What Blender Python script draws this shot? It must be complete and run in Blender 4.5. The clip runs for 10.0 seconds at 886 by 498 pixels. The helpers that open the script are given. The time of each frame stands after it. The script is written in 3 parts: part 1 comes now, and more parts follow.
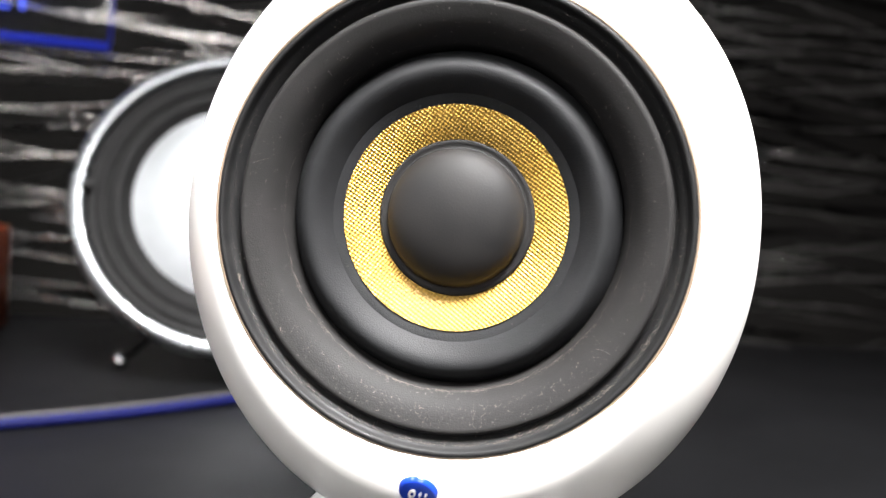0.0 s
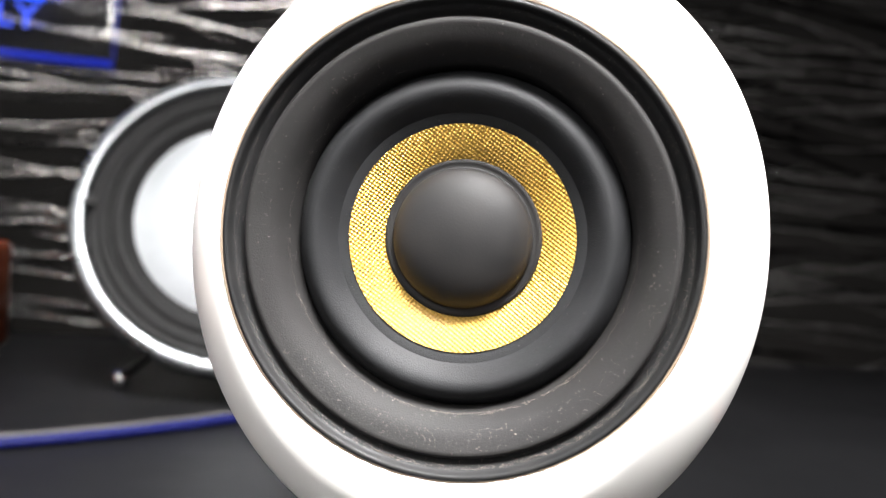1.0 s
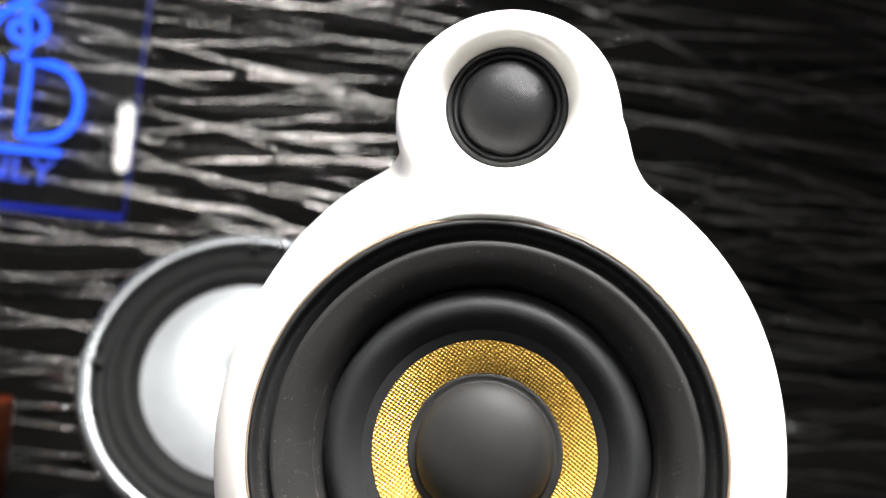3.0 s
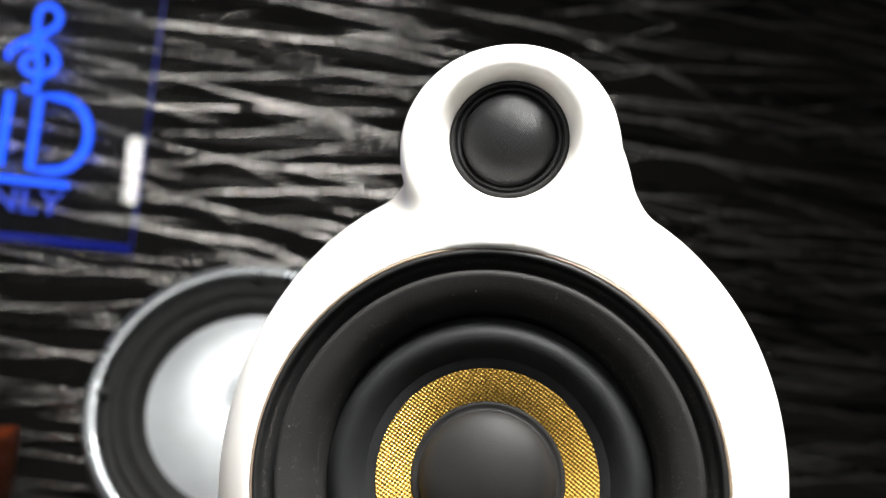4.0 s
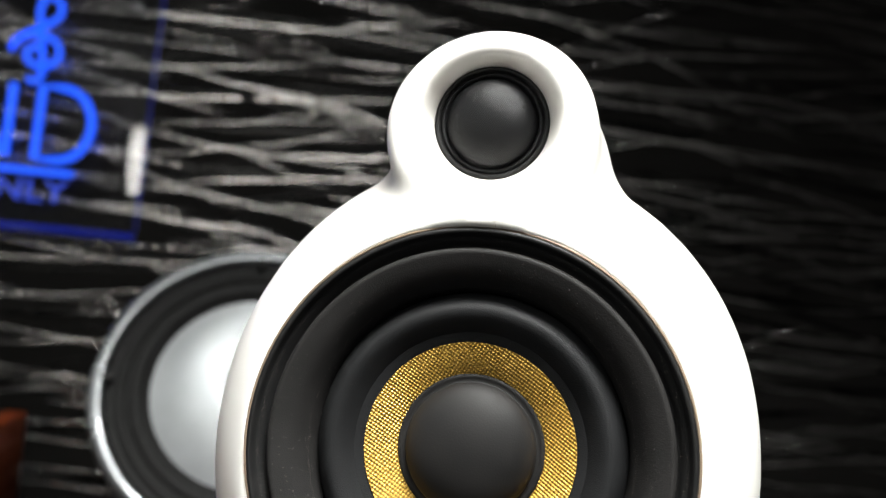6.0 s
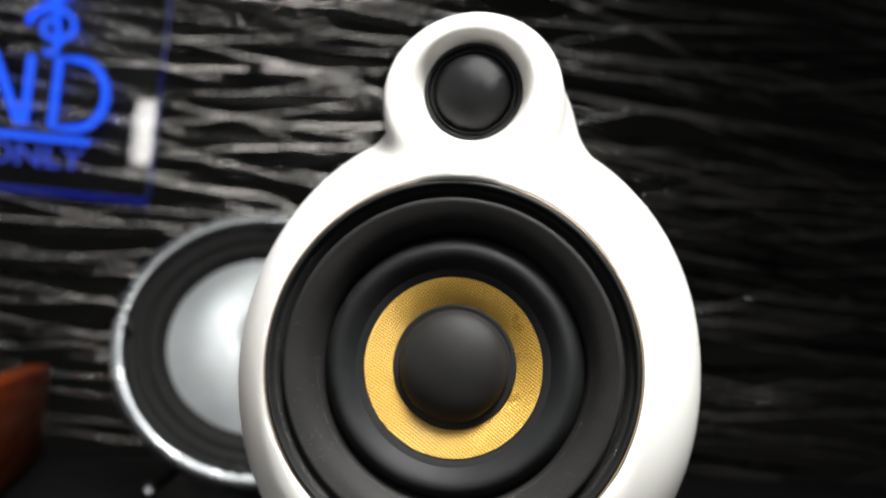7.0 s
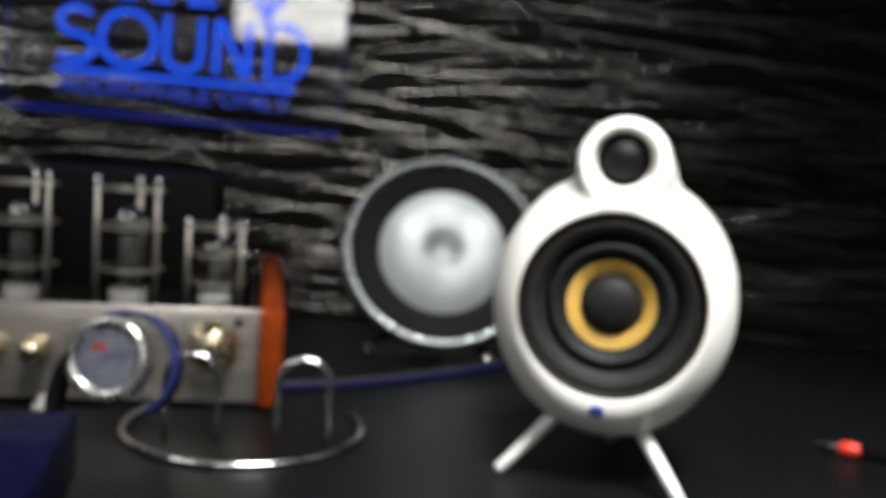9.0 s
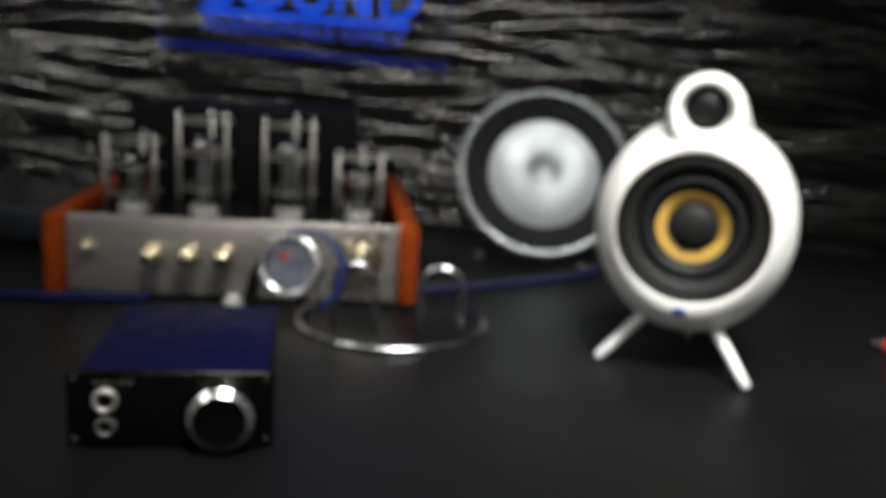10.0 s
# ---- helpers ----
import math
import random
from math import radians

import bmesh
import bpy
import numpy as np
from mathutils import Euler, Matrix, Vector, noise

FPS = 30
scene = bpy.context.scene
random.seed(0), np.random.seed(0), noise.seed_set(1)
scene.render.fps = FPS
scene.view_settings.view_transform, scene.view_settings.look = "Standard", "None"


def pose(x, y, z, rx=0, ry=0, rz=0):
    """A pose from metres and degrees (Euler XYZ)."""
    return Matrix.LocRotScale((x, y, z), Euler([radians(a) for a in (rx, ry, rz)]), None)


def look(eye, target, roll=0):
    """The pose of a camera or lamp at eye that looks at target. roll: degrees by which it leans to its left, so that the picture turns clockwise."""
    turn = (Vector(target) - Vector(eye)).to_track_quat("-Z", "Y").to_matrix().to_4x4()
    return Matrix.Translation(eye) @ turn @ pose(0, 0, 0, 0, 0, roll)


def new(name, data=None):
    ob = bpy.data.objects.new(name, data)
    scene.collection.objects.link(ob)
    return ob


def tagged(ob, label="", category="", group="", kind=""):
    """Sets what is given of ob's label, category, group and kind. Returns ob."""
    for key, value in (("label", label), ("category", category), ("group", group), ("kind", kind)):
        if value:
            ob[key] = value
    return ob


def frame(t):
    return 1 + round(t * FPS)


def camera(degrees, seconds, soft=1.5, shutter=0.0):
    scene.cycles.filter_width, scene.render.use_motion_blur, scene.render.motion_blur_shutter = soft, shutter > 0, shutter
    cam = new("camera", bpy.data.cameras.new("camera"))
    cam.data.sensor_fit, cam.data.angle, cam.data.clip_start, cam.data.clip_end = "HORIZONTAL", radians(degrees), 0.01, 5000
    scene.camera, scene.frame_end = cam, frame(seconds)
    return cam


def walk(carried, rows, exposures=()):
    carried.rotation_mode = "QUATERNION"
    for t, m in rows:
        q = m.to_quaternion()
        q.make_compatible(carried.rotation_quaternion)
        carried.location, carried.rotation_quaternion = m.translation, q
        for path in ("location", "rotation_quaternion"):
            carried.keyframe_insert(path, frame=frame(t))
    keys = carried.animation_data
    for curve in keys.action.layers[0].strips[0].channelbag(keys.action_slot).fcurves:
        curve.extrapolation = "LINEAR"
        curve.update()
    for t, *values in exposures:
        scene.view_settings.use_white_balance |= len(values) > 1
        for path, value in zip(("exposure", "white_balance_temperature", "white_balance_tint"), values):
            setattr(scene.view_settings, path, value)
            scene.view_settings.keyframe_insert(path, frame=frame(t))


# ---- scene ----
# ------------------------------------------------------------ camera
cam = camera(51.8, 10.0, 1.2)
cam.data.dof.use_dof = True
cam.data.dof.focus_distance = 0.262
cam.data.dof.aperture_fstop = 8.5
ROWS = [
    (0, -0.0330, -0.2334, 0.1394, 86.07, -3.52, -7.53),
    (0.5, -0.0338, -0.2309, 0.1407, 86.44, -3.57, -7.44),
    (1, -0.0343, -0.2309, 0.1399, 87.18, -3.70, -7.51),
    (1.5, -0.0364, -0.2306, 0.1494, 87.56, -4.05, -7.65),
    (2, -0.0392, -0.2305, 0.1583, 89.35, -3.61, -8.26),
    (2.5, -0.0416, -0.2333, 0.1620, 92.25, -3.83, -8.35),
    (3, -0.0437, -0.2364, 0.1646, 94.84, -3.56, -7.76),
    (4.5, -0.0427, -0.2406, 0.1629, 96.89, -3.64, -7.34),
    (5, -0.0409, -0.2399, 0.1625, 96.43, -3.60, -7.26),
    (5.5, -0.0404, -0.2414, 0.1619, 96.26, -3.51, -7.19),
    (6.8, -0.0360, -0.2880, 0.1500, 95.09, -3.39, -6.87),
    (7, -0.0390, -0.2993, 0.1472, 94.37, -3.38, -6.95),
    (7.5, -0.0433, -0.3182, 0.1459, 92.31, -3.10, -6.79),
    (8, -0.0547, -0.3637, 0.1612, 90.68, -2.93, -6.58),
    (8.2, -0.0735, -0.4118, 0.1813, 89.76, -3.40, -6.64),
    (8.5, -0.1132, -0.4902, 0.1956, 88.20, -3.84, -6.25),
    (9, -0.1515, -0.5949, 0.2216, 84.38, -3.80, -3.18),
    (9.3, -0.1694, -0.6481, 0.2313, 82.86, -3.55, -2.23),
    (9.5, -0.1780, -0.6883, 0.2472, 80.61, -3.07, -1.12),
    (10, -0.1952, -0.7493, 0.2612, 77.94, -3.25, 1.51),
]
EXPOSURES = [(0.0, 0.40, 6360, 11), (1.0, 0.45, 6360, 11), (2.0, 0.39, 6380, 10), (3.0, 0.03, 6400, 9), (4.5, -0.60, 6430, 7), (5.5, -0.78, 6430, 6),
             (7.0, -1.03, 6390, 7), (8.2, -1.36, 6390, 6), (9.2, -1.36, 6400, 5), (10.0, -1.40, 6380, 5)]
walk(cam, [(t, pose(x, y, z, rx, ry, rz)) for t, x, y, z, rx, ry, rz in ROWS], EXPOSURES)

# ------------------------------------------------------------ light
world = bpy.data.worlds.new("world")
world.use_nodes = True
world.node_tree.nodes["Background"].inputs[0].default_value = (0.75, 0.85, 1.0, 1)
world.node_tree.nodes["Background"].inputs[1].default_value = 0.003
scene.world = world


def area_lamp(name, at, to, sx, sy, watts, color, spread=180):
    data = bpy.data.lights.new(name, "AREA")
    data.shape, data.size, data.size_y, data.energy, data.color = "RECTANGLE", sx, sy, watts, color
    data.spread = radians(spread)
    ob = new(name, data)
    ob.matrix_world = look(at, to)
    return ob


# unseen fill lamp, added low on the left to brighten the wall print there
area_lamp("left_fill_light", (-1.45, -0.75, 1.25), (-0.6, 0.4, 0.2), 0.6, 0.6, 17, (1.0, 0.985, 0.96))
area_lamp("ceiling_panel_light", (0.20, -0.74, 1.52), (0.03, -0.04, 0.02), 0.85, 0.55, 16.5, (1.0, 0.982, 0.955), 40)

# ------------------------------------------------------------ materials
def mat(name, color, rough=0.5, metal=0.0, second=None, scale=40.0, mix=0.5, bump=0.0, bump_scale=400.0, rough_var=0.1,
        coat=0.0, stretch=(1, 1, 1), emission=None, strength=0.0, transmission=0.0, ior=1.45, specular=0.5):
    """Two scales of noise in colour, roughness and relief on a principled surface."""
    m = bpy.data.materials.new(name)
    m.use_nodes = True
    n, l = m.node_tree.nodes, m.node_tree.links
    b = n["Principled BSDF"]
    b.inputs["Metallic"].default_value = metal
    b.inputs["Coat Weight"].default_value = coat
    b.inputs["Coat Roughness"].default_value = 0.08
    b.inputs["Transmission Weight"].default_value = transmission
    b.inputs["IOR"].default_value = ior
    b.inputs["Specular IOR Level"].default_value = specular
    tc = n.new("ShaderNodeTexCoord")
    mp = n.new("ShaderNodeMapping")
    mp.inputs["Scale"].default_value = stretch
    l.new(tc.outputs["Object"], mp.inputs["Vector"])
    big = n.new("ShaderNodeTexNoise")
    big.inputs["Scale"].default_value = scale
    big.inputs["Detail"].default_value = 5
    l.new(mp.outputs[0], big.inputs["Vector"])
    cm = n.new("ShaderNodeMix")
    cm.data_type = "RGBA"
    second = second or tuple(c * 0.8 for c in color)
    cm.inputs[6].default_value, cm.inputs[7].default_value = (*color, 1), (*second, 1)
    ramp = n.new("ShaderNodeMapRange")
    ramp.inputs[1].default_value, ramp.inputs[2].default_value = 0.35, 0.7
    ramp.inputs[3].default_value, ramp.inputs[4].default_value = 0.0, mix
    l.new(big.outputs[0], ramp.inputs[0])
    l.new(ramp.outputs[0], cm.inputs[0])
    l.new(cm.outputs[2], b.inputs["Base Color"])
    rr = n.new("ShaderNodeMapRange")
    rr.inputs[1].default_value, rr.inputs[2].default_value = 0.3, 0.7
    rr.inputs[3].default_value, rr.inputs[4].default_value = max(0.02, rough - rough_var), min(1, rough + rough_var)
    l.new(big.outputs[0], rr.inputs[0])
    l.new(rr.outputs[0], b.inputs["Roughness"])
    if bump:
        fine = n.new("ShaderNodeTexNoise")
        fine.inputs["Scale"].default_value = bump_scale
        fine.inputs["Detail"].default_value = 3
        l.new(mp.outputs[0], fine.inputs["Vector"])
        bp = n.new("ShaderNodeBump")
        bp.inputs["Strength"].default_value = bump
        bp.inputs["Distance"].default_value = 0.0005
        l.new(fine.outputs[0], bp.inputs["Height"])
        l.new(bp.outputs[0], b.inputs["Normal"])
    if emission:
        b.inputs["Emission Color"].default_value = (*emission, 1)
        b.inputs["Emission Strength"].default_value = strength
    return m


def dusty_black(name, base, rough, dust, spread, specular=0.3):
    """Black foam or rubber with pale dust specks."""
    m = mat(name, base, rough, second=tuple(c * 1.7 for c in base), scale=90, mix=0.6, bump=0.25, bump_scale=2500, specular=specular, rough_var=0.03)
    n, l = m.node_tree.nodes, m.node_tree.links
    b = n["Principled BSDF"]
    tc = n["Texture Coordinate"]
    old = b.inputs["Base Color"].links[0].from_socket
    v = n.new("ShaderNodeTexVoronoi")
    v.inputs["Scale"].default_value = 2300
    l.new(tc.outputs["Object"], v.inputs["Vector"])
    near = n.new("ShaderNodeMath")
    near.operation = "LESS_THAN"
    near.inputs[1].default_value = spread
    l.new(v.outputs["Distance"], near.inputs[0])
    rare = n.new("ShaderNodeMath")
    rare.operation = "GREATER_THAN"
    rare.inputs[1].default_value = 0.975
    parts = n.new("ShaderNodeSeparateColor")
    l.new(v.outputs["Color"], parts.inputs[0])
    l.new(parts.outputs[0], rare.inputs[0])
    pick = n.new("ShaderNodeMath")
    pick.operation = "MULTIPLY"
    l.new(near.outputs[0], pick.inputs[0])
    l.new(rare.outputs[0], pick.inputs[1])
    amount = n.new("ShaderNodeMath")
    amount.operation = "MULTIPLY"
    amount.inputs[1].default_value = dust
    l.new(pick.outputs[0], amount.inputs[0])
    cm = n.new("ShaderNodeMix")
    cm.data_type = "RGBA"
    cm.inputs[7].default_value = (0.5, 0.47, 0.44, 1)
    l.new(amount.outputs[0], cm.inputs[0])
    l.new(old, cm.inputs[6])
    l.new(cm.outputs[2], b.inputs["Base Color"])
    return m


def woven(name, base, other, period, metal, rough, depth):
    """A cloth of crossed threads, from two sine waves."""
    m = mat(name, base, rough, metal, second=other, scale=60, mix=0.4)
    n, l = m.node_tree.nodes, m.node_tree.links
    b = n["Principled BSDF"]
    tc = n["Texture Coordinate"]
    mp = n.new("ShaderNodeMapping")
    mp.inputs["Rotation"].default_value = (0, radians(12), 0)
    l.new(tc.outputs["Object"], mp.inputs["Vector"])
    sp = n.new("ShaderNodeSeparateXYZ")
    l.new(mp.outputs[0], sp.inputs[0])

    def op(kind, a, c=None):
        o = n.new("ShaderNodeMath")
        o.operation = kind
        l.new(a, o.inputs[0])
        if isinstance(c, (int, float)):
            o.inputs[1].default_value = c
        elif c is not None:
            l.new(c, o.inputs[1])
        return o.outputs[0]
    k = 2 * math.pi / period
    sx = op("SINE", op("MULTIPLY", sp.outputs[0], k))
    sz = op("SINE", op("MULTIPLY", sp.outputs[2], k))
    h = op("MULTIPLY", sx, sz)
    bp = n.new("ShaderNodeBump")
    bp.inputs["Strength"].default_value = 1.0
    bp.inputs["Distance"].default_value = depth
    l.new(h, bp.inputs["Height"])
    l.new(bp.outputs[0], b.inputs["Normal"])
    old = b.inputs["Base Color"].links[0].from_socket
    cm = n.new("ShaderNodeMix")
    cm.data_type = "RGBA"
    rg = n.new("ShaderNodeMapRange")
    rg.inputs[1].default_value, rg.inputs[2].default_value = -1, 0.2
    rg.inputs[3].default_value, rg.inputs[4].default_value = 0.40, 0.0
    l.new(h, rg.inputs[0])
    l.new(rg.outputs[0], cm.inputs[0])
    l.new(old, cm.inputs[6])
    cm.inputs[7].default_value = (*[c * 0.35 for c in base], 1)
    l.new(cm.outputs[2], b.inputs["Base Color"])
    return m


WHITE = mat("white_gloss_paint", (0.815, 0.79, 0.748), 0.40, second=(0.78, 0.768, 0.735), scale=18, mix=0.6, bump=0.02, bump_scale=900, rough_var=0.04, coat=0.28)
LEG = mat("satin_white_metal", (0.74, 0.73, 0.72), 0.34, 0.15, scale=120, bump=0.03)
TRIM = mat("black_plastic", (0.0075, 0.0075, 0.0078), 0.58, second=(0.013, 0.012, 0.011), scale=200, specular=0.28, bump=0.15, bump_scale=1500)
BRONZE = mat("bronze_adhesive_edge", (0.20, 0.145, 0.10), 0.6, scale=300)
FOAM = dusty_black("black_foam", (0.0096, 0.0089, 0.0086), 0.66, 0.55, 0.22)
RUBBER = dusty_black("black_rubber", (0.0100, 0.0102, 0.0107), 0.54, 0.3, 0.16, 0.2)
CONE = mat("black_paper_cone", (0.010, 0.010, 0.0105), 0.55, second=(0.014, 0.0138, 0.0138), scale=80, specular=0.35, bump=0.3, bump_scale=1400)
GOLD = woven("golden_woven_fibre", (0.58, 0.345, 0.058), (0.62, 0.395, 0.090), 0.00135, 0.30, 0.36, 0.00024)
GOLD.node_tree.nodes["Principled BSDF"].inputs["Coat Weight"].default_value = 0.36
GOLD.node_tree.nodes["Principled BSDF"].inputs["Coat Roughness"].default_value = 0.40
GOLD.node_tree.nodes["Principled BSDF"].inputs["Coat Tint"].default_value = (1.0, 0.97, 0.90, 1)
CAP = mat("black_dust_cap", (0.0085, 0.0082, 0.0082), 0.60, second=(0.022, 0.020, 0.0185), scale=50, specular=0.28, bump=0.08, bump_scale=1800)
DOME = woven("black_silk_dome", (0.0075, 0.0075, 0.008), (0.011, 0.011, 0.011), 0.00055, 0.0, 0.36, 0.000030)
DOME.node_tree.nodes["Principled BSDF"].inputs["Specular IOR Level"].default_value = 0.20
DUST = mat("brown_dust", (0.36, 0.30, 0.25), 0.9, scale=900)
BADGE = mat("blue_enamel_badge", (0.01, 0.045, 0.42), 0.18, second=(0.006, 0.02, 0.2), scale=150, coat=0.6)
BADGE_MARK = mat("pale_badge_print", (0.72, 0.74, 0.76), 0.35, scale=200)
CHROME = mat("chrome", (0.78, 0.78, 0.79), 0.19, 1.0, scale=60, rough_var=0.05)
STEEL = mat("brushed_steel_posts", (0.38, 0.355, 0.32), 0.42, 0.7, scale=90, bump=0.05)
SILVER = mat("silver_painted_ring", (0.17, 0.178, 0.183), 0.32, 0.9, second=(0.12, 0.125, 0.13), scale=45, mix=0.7, bump=0.03, bump_scale=700)
ALU = mat("silver_cone_metal", (0.28, 0.29, 0.30), 0.42, 0.6, second=(0.17, 0.175, 0.18), scale=13, mix=0.8, bump=0.02)
WATCH_METAL = mat("polished_watch_metal", (0.52, 0.51, 0.50), 0.28, 0.9, second=(0.42, 0.41, 0.40), scale=60)
GREYRUB = dusty_black("grey_black_rubber", (0.009, 0.0088, 0.0088), 0.6, 0.2, 0.12, 0.15)
SHELL = mat("black_speaker_shell", (0.015, 0.015, 0.016), 0.3, scale=30, coat=0.3)
TABLE = mat("black_table_laminate", (0.0040, 0.0040, 0.0044), 0.40, second=(0.0055, 0.0055, 0.0060), scale=9, mix=0.8, bump=0.12, bump_scale=1200, rough_var=0.06, specular=0.12)
WALLPAPER = mat("black_wallpaper", (0.0075, 0.0070, 0.0065), 0.65, second=(0.0110, 0.0101, 0.0094), scale=25, mix=0.9, specular=0.06, bump=0.4, bump_scale=500, stretch=(0.25, 1, 1.6))
TWIG = mat("silver_grey_wallpaper_print", (0.82, 0.78, 0.745), 0.235, 0.97, second=(0.54, 0.515, 0.49), scale=22, mix=0.5, bump=0.3, bump_scale=600, stretch=(0.5, 1, 2), rough_var=0.04)
TWIG_DIM = mat("dim_grey_wallpaper_print", (0.018, 0.0175, 0.017), 0.24, 0.98, second=(0.025, 0.024, 0.023), scale=30, mix=0.9, bump=0.3, bump_scale=600, stretch=(0.5, 1, 2))
WOOD = mat("orange_varnished_wood", (0.21, 0.034, 0.004), 0.5, second=(0.12, 0.018, 0.0025), scale=16, mix=0.85, bump=0.08, bump_scale=260, stretch=(6, 0.6, 6), specular=0.06)
PANEL = mat("brushed_aluminium_panel", (0.50, 0.455, 0.415), 0.32, 0.8, second=(0.24, 0.230, 0.22), scale=14, mix=0.7, bump=0.1, bump_scale=300, stretch=(1, 1, 18))
BRASS = mat("pale_gold_knob_metal", (0.80, 0.70, 0.48), 0.24, 1.0, scale=60)
CHASSIS = mat("black_chassis_paint", (0.0035, 0.0035, 0.0035), 0.65, scale=60, specular=0.1, bump=0.15, bump_scale=900)
GLASS = mat("tube_glass", (0.95, 0.96, 0.97), 0.03, transmission=1.0, ior=1.10, scale=20, rough_var=0.02)
GETTER = mat("mirror_getter", (0.42, 0.41, 0.40), 0.10, 1.0, scale=70)
PLATE = mat("grey_tube_plate", (0.09, 0.088, 0.084), 0.5, 0.5, scale=100)
CERAMIC = mat("white_ceramic_socket", (0.32, 0.31, 0.295), 0.4, scale=60)
BLUE_CABLE = mat("blue_braided_cable", (0.0030, 0.0042, 0.040), 0.55, second=(0.0040, 0.0060, 0.060), scale=500, bump=0.5, bump_scale=1800, specular=0.12)
GREY_CABLE = mat("dark_grey_cable", (0.025, 0.023, 0.022), 0.6, scale=400, bump=0.4, bump_scale=1500)
CASE = mat("dark_blue_anodised_case", (0.0030, 0.0032, 0.020), 0.45, 0.0, second=(0.0026, 0.0026, 0.015), scale=50, specular=0.06, bump=0.05)
FRONT = mat("black_glossy_front_plate", (0.0015, 0.0015, 0.0017), 0.25, scale=60, specular=0.15)
STRAP = mat("dark_blue_strap", (0.008, 0.014, 0.09), 0.5, second=(0.006, 0.008, 0.04), scale=120, bump=0.3, bump_scale=900)
DIAL = mat("pale_printed_dial", (0.34, 0.34, 0.37), 0.3, second=(0.08, 0.10, 0.22), scale=110, mix=0.95)
DIAL_RED = mat("red_dial_print", (0.55, 0.07, 0.06), 0.4, scale=90)
RED = mat("red_plug_plastic", (0.62, 0.035, 0.02), 0.35, scale=90)
GREYBOX = mat("grey_blue_case_metal", (0.026, 0.029, 0.034), 0.4, 0.5, scale=40, bump=0.1)
ACRYLIC = mat("clear_acrylic", (0.97, 0.98, 1.0), 0.02, transmission=1.0, ior=1.70, scale=5, rough_var=0.01)
NEON = mat("blue_lit_engraving", (0.01, 0.03, 0.4), 0.5, emission=(0.008, 0.10, 1.0), strength=2.2, scale=40)
NEON_DIM = mat("blue_lit_small_engraving", (0.02, 0.06, 0.5), 0.5, emission=(0.05, 0.10, 0.90), strength=0.9, scale=40)
NEON_EDGE = mat("blue_lit_acrylic_edge", (0.02, 0.04, 0.5), 0.4, emission=(0.02, 0.04, 0.9), strength=0.12, scale=20)
LIGHT_FACE = mat("light_panel_diffuser", (0.9, 0.9, 0.9), 0.5, emission=(1.0, 0.965, 0.945), strength=19.0, scale=5)
ROOM = mat("grey_room_paint", (0.20, 0.20, 0.205), 0.8, scale=3, bump=0.1)


# ------------------------------------------------------------ mesh helpers
def mesh_object(name, verts, faces, material, smooth=True):
    me = bpy.data.meshes.new(name)
    me.from_pydata([tuple(v) for v in verts], [], [tuple(f) for f in faces])
    me.materials.append(material)
    if smooth:
        me.polygons.foreach_set("use_smooth", [True] * len(me.polygons))
    me.update()
    return new(name, me)


def under(ob, parent, label=""):
    ob.parent = parent
    return tagged(ob, label)


def part(name, bm, material, parent=None, label="", smooth=True):
    """Links a bmesh as one mesh object under a thing or a part."""
    me = bpy.data.meshes.new(name)
    bmesh.ops.recalc_face_normals(bm, faces=bm.faces)
    bm.to_mesh(me)
    bm.free()
    me.materials.append(material)
    if smooth:
        me.polygons.foreach_set("use_smooth", [True] * len(me.polygons))
    ob = new(name, me)
    if parent:
        ob.parent = parent
    return tagged(ob, label)


def thing(name, m, label, category, group=""):
    ob = new(name)
    ob.empty_display_size = 0.02
    ob.matrix_world = m
    return tagged(ob, label, category, group)


def box(sx, sy, sz, at=(0, 0, 0), bevel=0.0, segments=2, bm=None, rot=None):
    bm = bm or bmesh.new()
    made = bmesh.ops.create_cube(bm, size=1.0)["verts"]
    bmesh.ops.scale(bm, vec=(sx, sy, sz), verts=made)
    if bevel:
        edges = list({e for v in made for e in v.link_edges})
        made = list({v for f in bmesh.ops.bevel(bm, geom=edges, offset=bevel, segments=segments, affect="EDGES", profile=0.5)["faces"] for v in f.verts} | {v for v in made if v.is_valid})
    if rot:
        bmesh.ops.transform(bm, matrix=rot, verts=made)
    bmesh.ops.translate(bm, vec=at, verts=made)
    return bm


def lathe(profile, axis="Y", segments=96, at=(0, 0, 0), closed=False, bm=None):
    """Turns a profile of (radius, along) about an axis."""
    bm = bm or bmesh.new()
    rings = []
    for r, a in profile:
        if r < 1e-7:
            p = {"Y": (0, a, 0), "Z": (0, 0, a), "X": (a, 0, 0)}[axis]
            rings.append([bm.verts.new(Vector(p) + Vector(at))])
            continue
        ring = []
        for i in range(segments):
            c, s = math.cos(2 * math.pi * i / segments) * r, math.sin(2 * math.pi * i / segments) * r
            p = {"Y": (c, a, s), "Z": (c, s, a), "X": (a, c, s)}[axis]
            ring.append(bm.verts.new(Vector(p) + Vector(at)))
        rings.append(ring)
    pairs = list(zip(rings, rings[1:])) + ([(rings[-1], rings[0])] if closed else [])
    for p, q in pairs:
        for i in range(max(len(p), len(q))):
            j = (i + 1) % max(len(p), len(q))
            if len(p) == 1:
                bm.faces.new((p[0], q[i], q[j]))
            elif len(q) == 1:
                bm.faces.new((p[i], q[0], p[j]))
            else:
                bm.faces.new((p[i], q[i], q[j], p[j]))
    return bm


